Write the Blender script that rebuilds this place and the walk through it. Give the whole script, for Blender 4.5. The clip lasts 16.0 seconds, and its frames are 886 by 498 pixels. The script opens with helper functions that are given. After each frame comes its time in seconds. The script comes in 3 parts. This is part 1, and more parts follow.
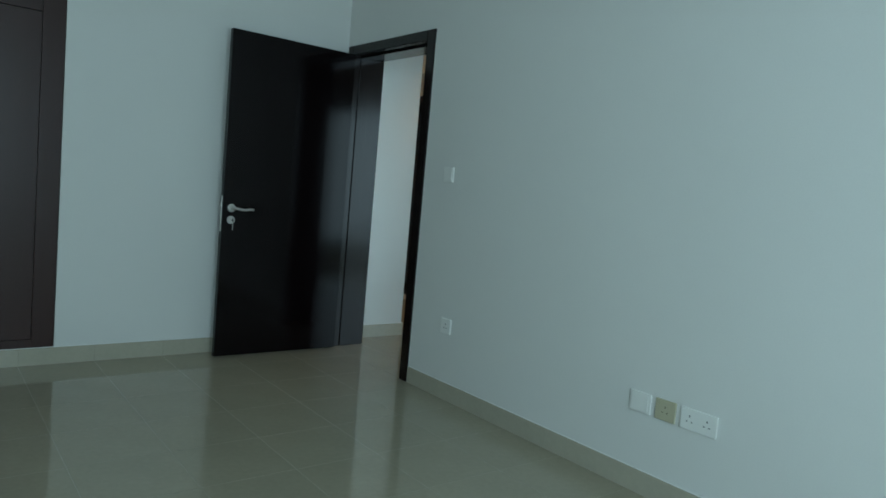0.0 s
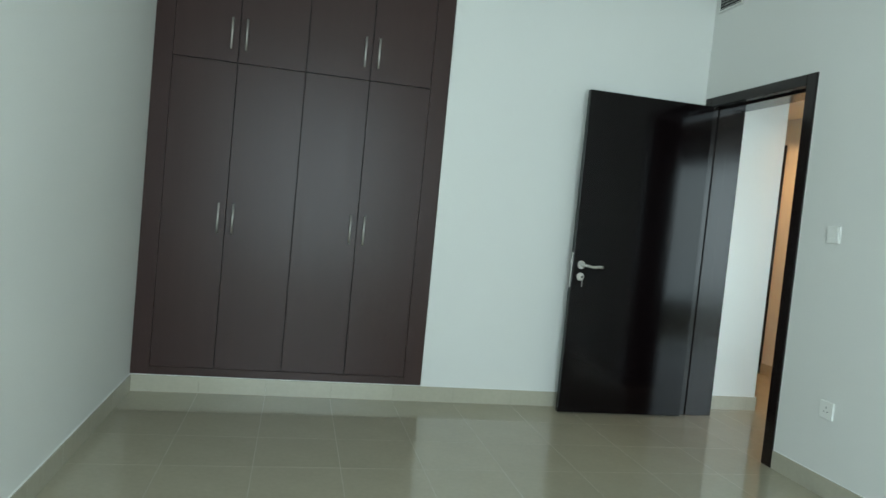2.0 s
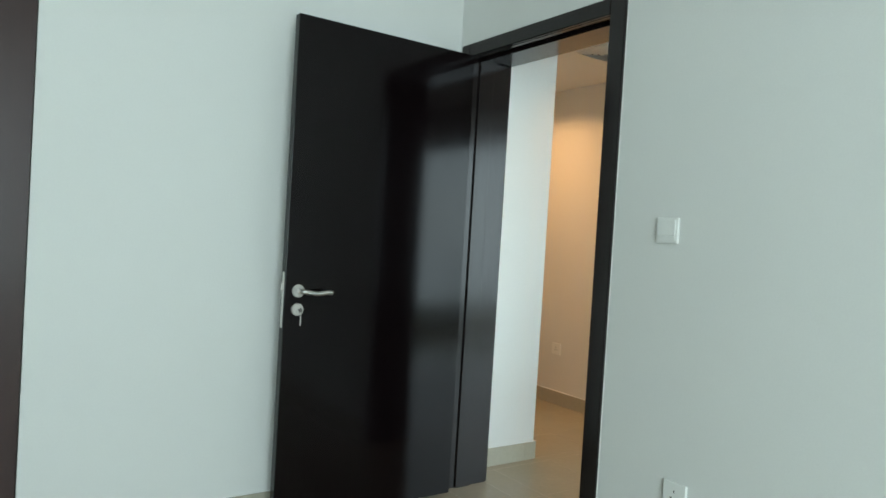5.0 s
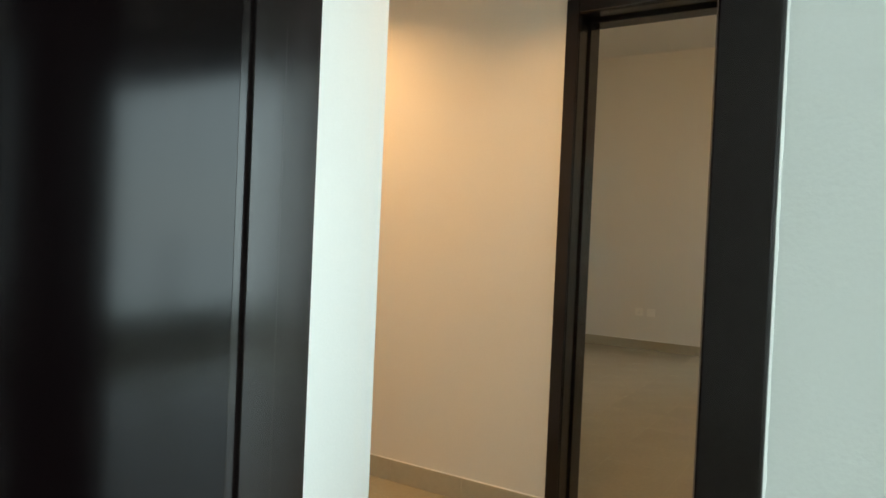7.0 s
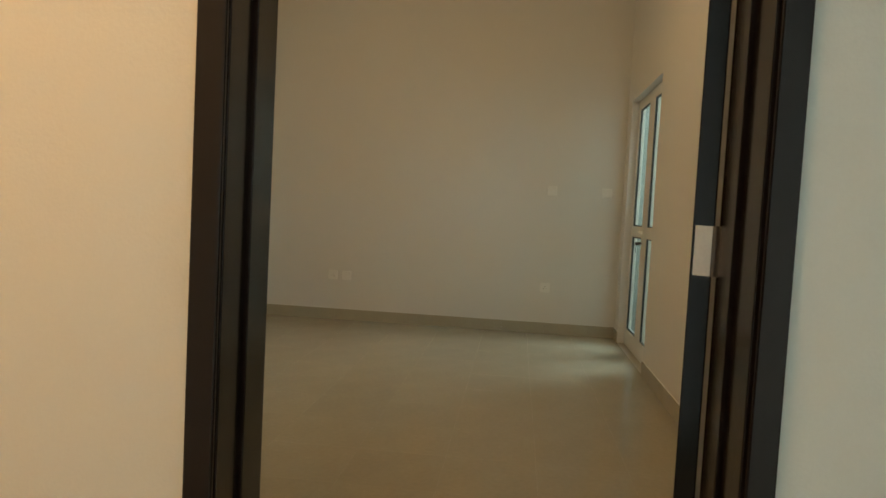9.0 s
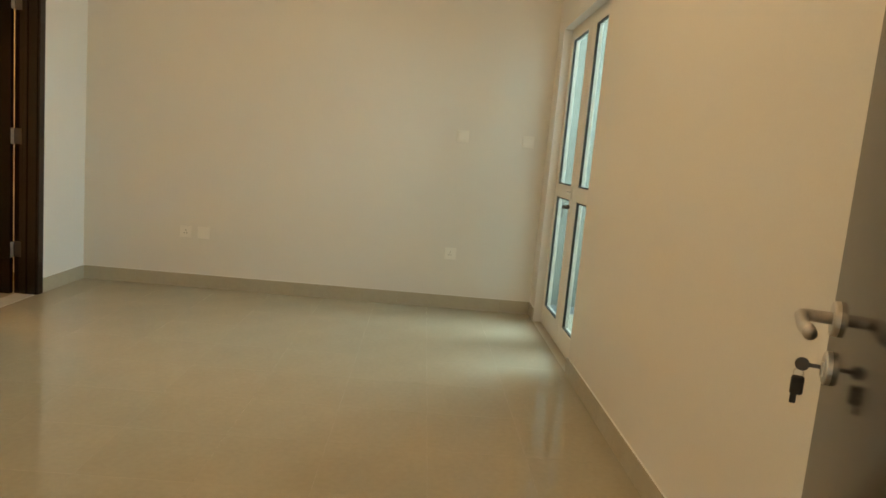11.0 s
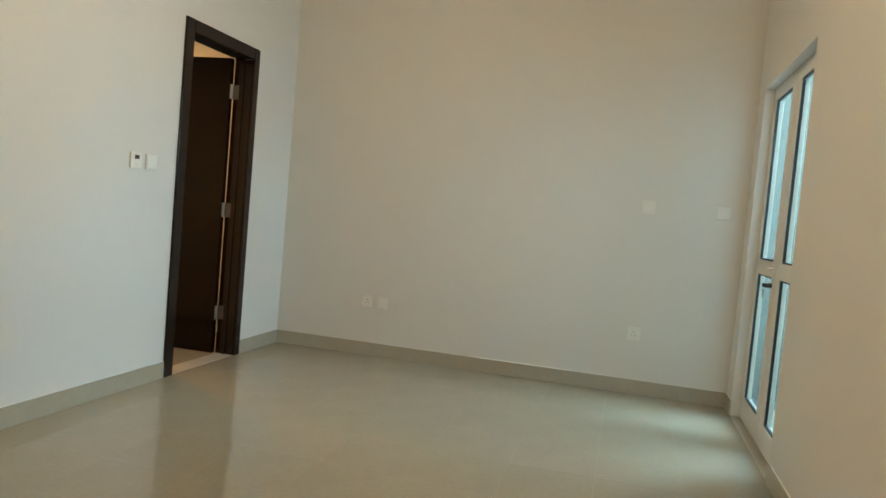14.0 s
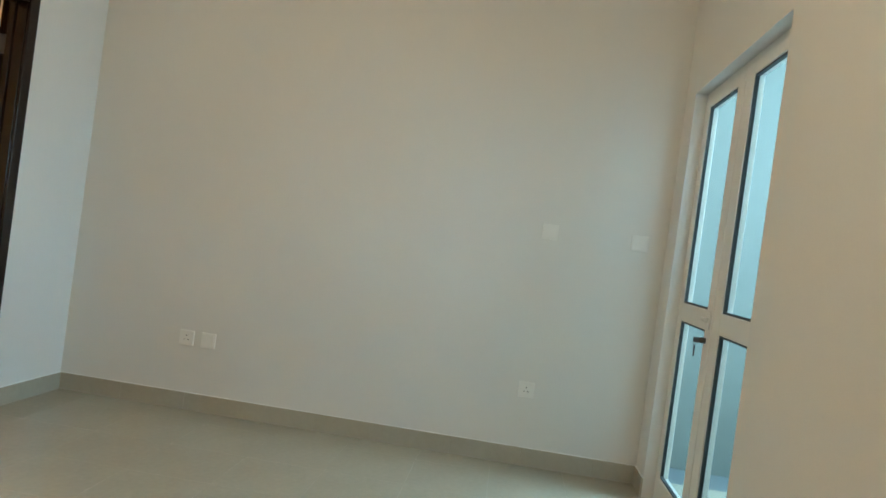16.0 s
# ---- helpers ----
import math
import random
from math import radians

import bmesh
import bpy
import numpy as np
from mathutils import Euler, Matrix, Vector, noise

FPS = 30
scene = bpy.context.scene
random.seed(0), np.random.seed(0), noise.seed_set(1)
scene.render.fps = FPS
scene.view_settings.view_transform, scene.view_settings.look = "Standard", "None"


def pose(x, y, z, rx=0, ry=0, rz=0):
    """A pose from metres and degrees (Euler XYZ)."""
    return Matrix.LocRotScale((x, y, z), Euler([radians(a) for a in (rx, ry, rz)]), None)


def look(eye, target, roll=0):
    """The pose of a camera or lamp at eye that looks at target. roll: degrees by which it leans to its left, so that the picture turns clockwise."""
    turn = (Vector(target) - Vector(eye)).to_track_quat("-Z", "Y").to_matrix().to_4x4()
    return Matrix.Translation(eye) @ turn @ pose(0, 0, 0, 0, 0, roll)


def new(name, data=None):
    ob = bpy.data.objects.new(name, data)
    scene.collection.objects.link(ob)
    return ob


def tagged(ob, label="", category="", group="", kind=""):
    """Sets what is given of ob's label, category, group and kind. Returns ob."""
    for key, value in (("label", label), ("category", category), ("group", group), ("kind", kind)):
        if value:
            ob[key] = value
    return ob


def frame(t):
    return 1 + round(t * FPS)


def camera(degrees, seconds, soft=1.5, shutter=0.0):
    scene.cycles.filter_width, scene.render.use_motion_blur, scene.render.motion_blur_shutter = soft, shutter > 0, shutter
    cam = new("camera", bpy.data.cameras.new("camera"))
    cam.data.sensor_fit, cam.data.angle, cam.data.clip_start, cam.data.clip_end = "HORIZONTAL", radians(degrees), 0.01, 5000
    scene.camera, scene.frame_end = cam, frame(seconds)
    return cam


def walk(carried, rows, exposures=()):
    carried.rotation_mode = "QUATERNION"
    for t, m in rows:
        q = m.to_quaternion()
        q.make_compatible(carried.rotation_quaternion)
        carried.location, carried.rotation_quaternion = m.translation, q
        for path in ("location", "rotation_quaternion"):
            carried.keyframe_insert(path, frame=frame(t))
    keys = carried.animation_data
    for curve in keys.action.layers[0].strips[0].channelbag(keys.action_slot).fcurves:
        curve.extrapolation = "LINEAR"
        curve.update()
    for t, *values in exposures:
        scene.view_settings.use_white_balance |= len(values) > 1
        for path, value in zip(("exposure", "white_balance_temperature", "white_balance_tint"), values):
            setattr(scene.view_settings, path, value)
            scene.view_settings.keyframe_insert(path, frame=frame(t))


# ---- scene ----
cam = camera(65.7, 16.0, soft=1.6)
EXPOSURES = [
    (0.0, -1.42, 5850, 10), (1.0, -1.05, 6050, 12), (1.5, -0.7, 6300, 14), (2.0, -0.36, 6550, 17), (2.5, -0.16, 6650, 18), (3.5, 0.04, 6650, 19),
    (5.8, -0.35, 6600, 17), (6.5, 0.1, 6650, 16), (7.0, 0.15, 6700, 15), (7.5, 0.05, 6800, 14), (8.2, -0.06, 6900, 13),
    (10.5, 1.00, 7000, 13), (13.0, 1.03, 5850, 10), (15.0, 1.02, 5400, 9), (16.0, 1.04, 5200, 8),
]
PATH = [
    (0, (-2.503, -4.492, 1.223), (-1.271, -2.926, 1.051), 5.1),
    (0.5, (-2.59, -4.427, 1.229), (-1.653, -2.665, 1.097), 5.5),
    (1, (-2.628, -4.388, 1.223), (-1.954, -2.507, 1.128), 6.2),
    (1.5, (-2.672, -4.358, 1.233), (-2.202, -2.416, 1.142), 6.0),
    (2, (-2.679, -4.33, 1.226), (-2.259, -2.377, 1.125), 5.5),
    (2.5, (-2.646, -4.314, 1.218), (-2.22, -2.361, 1.137), 5.0),
    (3, (-2.611, -4.22, 1.192), (-2.078, -2.298, 1.035), 5.3),
    (3.5, (-2.504, -3.916, 1.203), (-1.699, -2.093, 1.035), 6.5),
    (3.7, (-2.467, -3.786, 1.215), (-1.594, -1.99, 1.102), 5.5),
    (5.8, (-1.558, -2.07, 1.254), (-0.369, -0.462, 1.224), 4.7),
    (6, (-1.463, -1.865, 1.233), (-0.261, -0.267, 1.195), 5.5),
    (6.5, (-1.196, -1.479, 1.259), (0.287, -0.138, 1.211), 3.0),
    (7, (-0.901, -1.168, 1.183), (0.791, -0.101, 1.148), 2.5),
    (7.5, (-0.562, -0.866, 1.118), (1.284, -0.100, 1.074), 4.6),
    (8, (-0.212, -0.637, 1.093), (1.765, -0.338, 1.044), 3.3),
    (8.2, (-0.051, -0.607, 1.06), (1.929, -0.33, 0.996), 2.8),
    (10.3, (1.503, -0.64, 1.166), (3.491, -0.652, 0.949), 6.0),
    (10.5, (1.606, -0.614, 1.149), (3.593, -0.664, 0.924), 6.3),
    (11, (1.785, -0.655, 1.17), (3.765, -0.728, 0.898), 5.2),
    (11.5, (1.863, -0.76, 1.162), (3.811, -0.377, 0.918), 6.8),
    (12, (1.876, -0.796, 1.132), (3.791, -0.242, 0.973), 6.6),
    (12.5, (1.881, -0.807, 1.168), (3.792, -0.227, 1.059), 6.1),
    (13, (1.9, -0.803, 1.163), (3.816, -0.235, 1.088), 5.7),
    (13.5, (1.931, -0.797, 1.155), (3.856, -0.265, 1.06), 5.3),
    (14, (1.983, -0.797, 1.151), (3.913, -0.284, 1.048), 5.0),
    (14.5, (2.152, -0.7, 1.147), (4.095, -0.239, 1.036), 7.1),
    (15, (2.396, -0.632, 1.169), (4.386, -0.441, 1.113), 5.7),
    (15.5, (2.769, -0.704, 1.176), (4.758, -0.503, 1.135), 5.9),
    (16, (3.105, -0.732, 1.172), (5.095, -0.528, 1.157), 7.7),
]
walk(cam, [(t, look(eye, target, roll)) for t, eye, target, roll in PATH], EXPOSURES)

# ---- light ----
world = bpy.data.worlds.new("sky")
scene.world = world
world.use_nodes = True
wn = world.node_tree
sky = wn.nodes.new("ShaderNodeTexSky")
sky.sky_type = "NISHITA"
sky.sun_disc = False
sky.sun_elevation = radians(55)
sky.sun_rotation = radians(0)
wn.links.new(sky.outputs[0], wn.nodes["Background"].inputs[0])
wn.nodes["Background"].inputs[1].default_value = 0.12

COOL = (0.72, 0.97, 1.0)
WARM = (1.0, 0.56, 0.21)


def area_lamp(name, m, w, h, watts, colour, shape="RECTANGLE", spread=180):
    d = bpy.data.lights.new(name, "AREA")
    d.shape, d.size, d.size_y, d.energy, d.color = shape, w, h, watts, colour
    d.spread = radians(spread)
    ob = new(name, d)
    ob.matrix_world = m
    return ob


area_lamp("window_light", look((-2.45, -5.84, 1.55), (-2.2, 0, 1.2)), 2.0, 2.4, 155, COOL)
area_lamp("hall_window_light", look((3.55, -5.22, 1.60), (3.55, 0, 1.4)), 2.9, 2.6, 165, COOL)
# Narrow beam added to brighten the corridor's white return wall.
area_lamp("corridor_fill_light", look((0.80, -4.45, 1.5), (0.50, 0, 1.3)), 0.7, 1.4, 5, COOL, spread=40)
area_lamp("balcony_light", look((6.65, -3.18, 2.0), (5.9, 0.2, 1.0)), 1.5, 1.7, 40, COOL)
area_lamp("downlight_lamp", look((1.18, -0.16, 2.405), (1.18, -0.16, 0)), 0.09, 0.09, 5, WARM, "DISK", 130)
area_lamp("downlight_lamp", look((1.22, 1.05, 2.405), (1.22, 1.05, 0)), 0.09, 0.09, 10.5, WARM, "DISK", 145)
# Assumed warm fill that brightens the second bedroom's walls; its source is unknown.
warm_fill = bpy.data.lights.new("bedroom_fill_lamp", "POINT")
warm_fill.energy, warm_fill.color, warm_fill.shadow_soft_size = 19.5, (1.0, 0.645, 0.31), 0.10
new("bedroom_fill_lamp", warm_fill).location = (4.10, 0.20, 3.05)
area_lamp("bath_lamp", look((6.52, 3.30, 2.37), (6.52, 3.30, 0)), 0.20, 0.20, 13, (1.0, 0.44, 0.08), "DISK", 170)


# ---- materials ----
def material(name, colour, rough, metal=0.0, coat=0.0, var=0.06, scale=3.0, grain=60.0, bump=0.02, random=0.0, stretch=(1, 1, 1), rvar=0.05, spec=0.5):
    m = bpy.data.materials.new(name)
    m.use_nodes = True
    n, l = m.node_tree.nodes, m.node_tree.links
    b = n["Principled BSDF"]
    b.inputs["Metallic"].default_value = metal
    b.inputs["Coat Weight"].default_value = coat
    b.inputs["Specular IOR Level"].default_value = spec
    tc = n.new("ShaderNodeTexCoord")
    mp = n.new("ShaderNodeMapping")
    mp.inputs["Scale"].default_value = stretch
    l.new(tc.outputs["Object"], mp.inputs[0])
    big, fine = n.new("ShaderNodeTexNoise"), n.new("ShaderNodeTexNoise")
    big.inputs["Scale"].default_value, fine.inputs["Scale"].default_value = scale, grain
    big.inputs["Detail"].default_value, fine.inputs["Detail"].default_value = 4, 3
    for t in (big, fine):
        l.new(mp.outputs[0], t.inputs["Vector"])
    add = n.new("ShaderNodeMath")
    add.operation = "ADD"
    l.new(big.outputs[0], add.inputs[0])
    l.new(fine.outputs[0], add.inputs[1])
    last = add
    if random:
        info = n.new("ShaderNodeObjectInfo")
        rnd = n.new("ShaderNodeMath")
        rnd.operation = "MULTIPLY_ADD"
        rnd.inputs[1].default_value = random
        l.new(info.outputs["Random"], rnd.inputs[0])
        l.new(add.outputs[0], rnd.inputs[2])
        last = rnd
    mr = n.new("ShaderNodeMapRange")
    mr.inputs["From Min"].default_value, mr.inputs["From Max"].default_value = 0.5, 1.5 + random
    mr.inputs["To Min"].default_value, mr.inputs["To Max"].default_value = 1 - var, 1 + var
    l.new(last.outputs[0], mr.inputs[0])
    mix = n.new("ShaderNodeVectorMath")
    mix.operation = "SCALE"
    mix.inputs[0].default_value = colour
    l.new(mr.outputs[0], mix.inputs["Scale"])
    l.new(mix.outputs[0], b.inputs["Base Color"])
    rr = n.new("ShaderNodeMapRange")
    rr.inputs["To Min"].default_value, rr.inputs["To Max"].default_value = max(0.02, rough - rvar), rough + rvar
    l.new(big.outputs[0], rr.inputs[0])
    l.new(rr.outputs[0], b.inputs["Roughness"])
    if bump:
        bp = n.new("ShaderNodeBump")
        bp.inputs["Strength"].default_value = bump
        bp.inputs["Distance"].default_value = 0.01
        l.new(fine.outputs[0], bp.inputs["Height"])
        l.new(bp.outputs[0], b.inputs["Normal"])
    return m


def glowing(name, colour, strength):
    m = bpy.data.materials.new(name)
    m.use_nodes = True
    b = m.node_tree.nodes["Principled BSDF"]
    b.inputs["Emission Color"].default_value = (*colour, 1)
    b.inputs["Emission Strength"].default_value = strength
    return m


def glass_material(name, colour):
    m = bpy.data.materials.new(name)
    m.use_nodes = True
    b = m.node_tree.nodes["Principled BSDF"]
    b.inputs["Base Color"].default_value = (*colour, 1)
    b.inputs["Transmission Weight"].default_value = 1
    b.inputs["Roughness"].default_value = 0.02
    b.inputs["IOR"].default_value = 1.02
    return m


PAINT = material("white_wall_paint", (0.74, 0.74, 0.71), 0.75, var=0.025, scale=0.9, grain=140, bump=0.06)
CEILING = material("ceiling_paint", (0.76, 0.75, 0.72), 0.85, var=0.02, scale=0.8, grain=120, bump=0.04)
TILE = material("polished_beige_tile", (0.37, 0.335, 0.25), 0.09, var=0.09, scale=5, grain=40, bump=0.004, random=0.25, rvar=0.03)
SKIRT = material("beige_skirting_tile", (0.44, 0.41, 0.325), 0.22, var=0.08, scale=5, grain=40, bump=0.01, random=0.3)
GROUT = material("pale_grout", (0.43, 0.40, 0.32), 0.85, var=0.1, scale=6, grain=80, bump=0.1)
WENGE = material("dark_wenge_veneer", (0.0038, 0.0020, 0.0023), 0.12, var=0.12, scale=2, grain=30, bump=0.004, stretch=(14, 14, 0.7), rvar=0.03, spec=0.215)
FRAME = material("dark_stained_frame_wood", (0.0110, 0.0070, 0.0066), 0.18, var=0.25, scale=3, grain=40, bump=0.002, spec=0.36, stretch=(8, 8, 1.0))
CLOSET = material("wardrobe_brown_laminate", (0.046, 0.0245, 0.0220), 0.31, var=0.08, scale=2, grain=45, bump=0.005, spec=0.22, stretch=(16, 16, 0.8))
CLOSET_DARK = material("wardrobe_dark_carcass", (0.01, 0.007, 0.006), 0.6)
STEEL = material("brushed_steel", (0.62, 0.60, 0.57), 0.46, metal=1, var=0.08, scale=20, grain=200, bump=0.01)
NICKEL = material("dull_nickel", (0.13, 0.12, 0.115), 0.45, metal=0.9, var=0.1, scale=20, grain=150, bump=0.01)
PLASTIC = material("white_plastic", (0.82, 0.82, 0.785), 0.35, var=0.02, scale=10, grain=90, bump=0.0)
IVORY = material("aged_ivory_plastic", (0.50, 0.47, 0.33), 0.4, var=0.04, scale=10, grain=90, bump=0.0)
BLACK = material("black_plastic", (0.02, 0.02, 0.02), 0.45, var=0.1)
WHITE_METAL = material("white_coated_aluminium", (0.76, 0.75, 0.70), 0.35, var=0.03, scale=4, grain=100, bump=0.01)
RUBBER = material("dark_glazing_gasket", (0.03, 0.04, 0.04), 0.6, var=0.1)
SILL = material("pale_marble", (0.58, 0.55, 0.47), 0.2, var=0.08, scale=8, grain=40, bump=0.0)
CAULK = material("white_filler", (0.8, 0.8, 0.77), 0.8, var=0.05, bump=0.1)
# Near-black colour standing in for the shade inside the air ducts.
DUCT_SHADE = material("duct_shade", (0.03, 0.03, 0.03), 0.9)
GRILLE = material("white_grille_paint", (0.66, 0.66, 0.63), 0.5, var=0.04)
# Balcony walls darkened in colour to hold down their brightness under balcony_light.
RENDER = material("dimmed_balcony_render", (0.25, 0.26, 0.235), 0.8, var=0.05, scale=1.5, grain=90, bump=0.08)
CONCRETE = material("grey_balcony_tile", (0.20, 0.22, 0.23), 0.6, var=0.15, scale=4, grain=60)
GLASS = glass_material("clear_glass", (0.86, 0.94, 0.91))
BULB = glowing("downlight_glow", (1.0, 0.72, 0.40), 12)


# ---- mesh helpers ----
def mesh_of(name, bm, mat, smooth=False):
    bmesh.ops.recalc_face_normals(bm, faces=bm.faces)
    me = bpy.data.meshes.new(name)
    bm.to_mesh(me)
    bm.free()
    me.materials.append(mat)
    if smooth:
        for p in me.polygons:
            p.use_smooth = True
    return me


def part(name, bm, mat, parent=None, label="", m=None, smooth=False):
    ob = new(name, mesh_of(name, bm, mat, smooth))
    if parent is not None:
        ob.parent = parent
    if m is not None:
        ob.matrix_local = m
    return tagged(ob, label) if label else ob


def box(x0, y0, z0, x1, y1, z1, bevel=0.0, bm=None):
    own = bmesh.new()
    vs = [own.verts.new(p) for p in ((x0, y0, z0), (x1, y0, z0), (x1, y1, z0), (x0, y1, z0), (x0, y0, z1), (x1, y0, z1), (x1, y1, z1), (x0, y1, z1))]
    for f in ((0, 3, 2, 1), (4, 5, 6, 7), (0, 1, 5, 4), (1, 2, 6, 5), (2, 3, 7, 6), (3, 0, 4, 7)):
        own.faces.new([vs[i] for i in f])
    if bevel:
        bmesh.ops.bevel(own, geom=own.edges[:], offset=bevel, segments=2, affect="EDGES", profile=0.5)
    if bm is None:
        return own
    tmp = bpy.data.meshes.new("tmp")
    own.to_mesh(tmp)
    own.free()
    bm.from_mesh(tmp)
    bpy.data.meshes.remove(tmp)
    return bm


def tube(points, r, seg=14, bm=None):
    """A round bar along the points, with closed ends."""
    bm = bm or bmesh.new()
    pts = [Vector(p) for p in points]
    rings = []
    side = None
    for i, p in enumerate(pts):
        d = (pts[min(i + 1, len(pts) - 1)] - pts[max(i - 1, 0)]).normalized()
        if side is None:
            side = d.orthogonal().normalized()
        side = (side - d * side.dot(d)).normalized()
        up = d.cross(side)
        rings.append([bm.verts.new(p + r * (math.cos(2 * math.pi * k / seg) * side + math.sin(2 * math.pi * k / seg) * up)) for k in range(seg)])
    for a, b in zip(rings, rings[1:]):
        for k in range(seg):
            bm.faces.new((a[k], a[(k + 1) % seg], b[(k + 1) % seg], b[k]))
    bm.faces.new(rings[0][::-1])
    bm.faces.new(rings[-1])
    return bm


def disc(centre, axis, r, depth, bevel=0.0, seg=28):
    """A short round plate that starts at centre and grows along axis."""
    c, a = Vector(centre), Vector(axis).normalized()
    bm = bmesh.new()
    side = a.orthogonal().normalized()
    up = a.cross(side)
    prof = [(r, 0), (r, depth - bevel), (r - bevel, depth)] if bevel else [(r, 0), (r, depth)]
    rings = [[bm.verts.new(c + a * h + rr * (math.cos(2 * math.pi * k / seg) * side + math.sin(2 * math.pi * k / seg) * up)) for k in range(seg)] for rr, h in prof]
    for p, q in zip(rings, rings[1:]):
        for k in range(seg):
            bm.faces.new((p[k], p[(k + 1) % seg], q[(k + 1) % seg], q[k]))
    bm.faces.new(rings[0][::-1])
    bm.faces.new(rings[-1])
    return bm


def empty(name, m=None):
    ob = new(name)
    ob.empty_display_size = 0.1
    if m is not None:
        ob.matrix_world = m
    return ob


def wall(name, label, x0, y0, x1, y1, z0, z1, holes=(), mat=None):
    """A wall with openings (start, end, bottom, top) along its longer side."""
    bm = bmesh.new()
    along_x = (x1 - x0) > (y1 - y0)
    a, b = (x0, x1) if along_x else (y0, y1)

    def put(s, e, lo, hi):
        if e - s > 1e-4 and hi - lo > 1e-4:
            if along_x:
                box(s, y0, lo, e, y1, hi, 0, bm)
            else:
                box(x0, s, lo, x1, e, hi, 0, bm)

    at = a
    for s, e, lo, hi in sorted(holes):
        put(at, s, z0, z1)
        put(s, e, z0, lo)
        put(s, e, hi, z1)
        at = e
    put(at, b, z0, z1)
    ob = part(name, bm, mat or PAINT)
    return tagged(ob, label, "wall", kind="structure")


# ---- structure ----
TOP = 3.38
H1 = (-1.035, -0.07, 0.0, 2.144)
wall("wall_east", "white painted bedroom wall with a doorway", 0, -5.8, 0.24, 0.083, 0, TOP, [H1])
wall("wall_north", "white painted wall beside the built-in wardrobe", -1.81, 0, 0, 0.12, 0, TOP)
wall("wall_niche_back", "white painted wall behind the wardrobe", -3.7, 0.62, 0.0, 0.74, 0, TOP)
wall("wall_west", "white painted side wall of the bedroom", -3.72, -5.8, -3.580, 0.62, 0, TOP)
wall("wall_south", "white painted window wall of the bedroom", -3.7, -5.95, 0.24, -5.8, 0, TOP, [(-3.5, -1.4, 0.3, 2.75)])
wall("wall_corridor_west", "white painted corridor wall with an outer corner", 0.0, 0.083, 0.725, 2.6, 0, TOP)
wall("wall_corridor_east", "white painted corridor wall with dark doors, lit warm", 1.776, -4.55, 2.0, 2.6, 0, TOP,
     [(-1.042, -0.070, 0, 2.13), (1.445, 2.39, 0, 2.13), (-4.245, -1.485, 0, 2.13)])
# Unseen end wall closing the corridor; its opening is added for the fill beam.
wall("wall_corridor_south", "white painted end wall of the corridor", 0.24, -4.55, 1.776, -4.40, 0, TOP, [(0.40, 1.20, 0.78, 2.22)])
wall("wall_corridor_north", "white painted end wall of the corridor", 0.0, 2.6, 2.0, 2.75, 0, TOP)
wall("wall_hall_west", "white painted side wall of the bright room", 1.776, -5.15, 2.0, -4.55, 0, TOP)
wall("wall_hall_east", "white painted side wall of the hall", 5.2, -5.3, 5.32, -1.672, 0, TOP)
wall("wall_hall_south", "white painted wall with a wide window", 1.776, -5.3, 5.2, -5.15, 0, TOP, [(2.05, 5.05, 0.25, 2.95)])
wall("wall_far", "white painted wall of the second bedroom with switches and sockets", 6.986, -1.556, 7.12, 4.0, 0, TOP)
wall("wall_bath_side", "white painted wall with the bathroom doorway", 2.0, 1.862, 6.986, 1.992, 0, TOP, [(5.625, 6.37, 0, 2.14)])
wall("wall_balcony", "white painted wall with the glazed balcony doors", 2.0, -1.672, 7.62, -1.556, 0, TOP, [(5.527, 6.775, 0, 2.12)])
wall("wall_bath_west", "cream painted bathroom wall", 4.92, 1.992, 5.04, 3.9, 0, 2.6)
wall("wall_bath_north", "cream painted bathroom end wall", 4.92, 3.9, 6.986, 4.0, 0, 2.6)
# End wall and parapet take the dimmed tone, not a true white.
wall("wall_balcony_end", "rendered end wall of the balcony, darkened to grey", 7.5, -3.3, 7.62, -1.672, -0.1, TOP, mat=RENDER)
wall("wall_parapet", "rendered balcony parapet, darkened to grey", 5.32, -3.3, 7.5, -3.2, -0.1, 1.05, mat=RENDER)


def slab(name, label, x0, y0, x1, y1, z0, z1, mat, category):
    return tagged(part(name, box(x0, y0, z0, x1, y1, z1), mat), label, category, kind="structure")


slab("ceiling", "plain white painted bedroom ceiling", -3.7, -5.95, 0.0, 0.74, TOP, TOP + 0.12, CEILING, "ceiling")
slab("ceiling_bedroom_second", "plain white painted ceiling", 2.0, -1.672, 7.1, 1.99, TOP, TOP + 0.12, CEILING, "ceiling")
slab("ceiling_corridor", "lowered white corridor ceiling with downlights", 0.24, -4.40, 1.776, 2.6, 2.425, 2.49, CEILING, "ceiling")
slab("ceiling_hall", "plain white hall ceiling", 2.0, -5.3, 5.32, -1.672, TOP, TOP + 0.12, CEILING, "ceiling")
slab("ceiling_bath", "plain bathroom ceiling", 5.04, 1.992, 6.986, 3.9, 2.42, 2.5, CEILING, "ceiling")
slab("ceiling_balcony", "white balcony soffit", 5.32, -3.3, 7.62, -1.672, TOP - 0.2, TOP, CEILING, "ceiling")
slab("floor_balcony", "grey tiled balcony floor", 5.32, -3.3, 7.62, -1.672, -0.14, -0.02, CONCRETE, "floor")
slab("ground", "sandy ground far below the building", -900, -900, 900, 900, -30.2, -30, CONCRETE, "ground")
floor = slab("floor", "polished beige tile floor with pale grout joints", -3.7, -5.95, 7.12, 4.0, -0.2, -0.0005, GROUT, "floor")


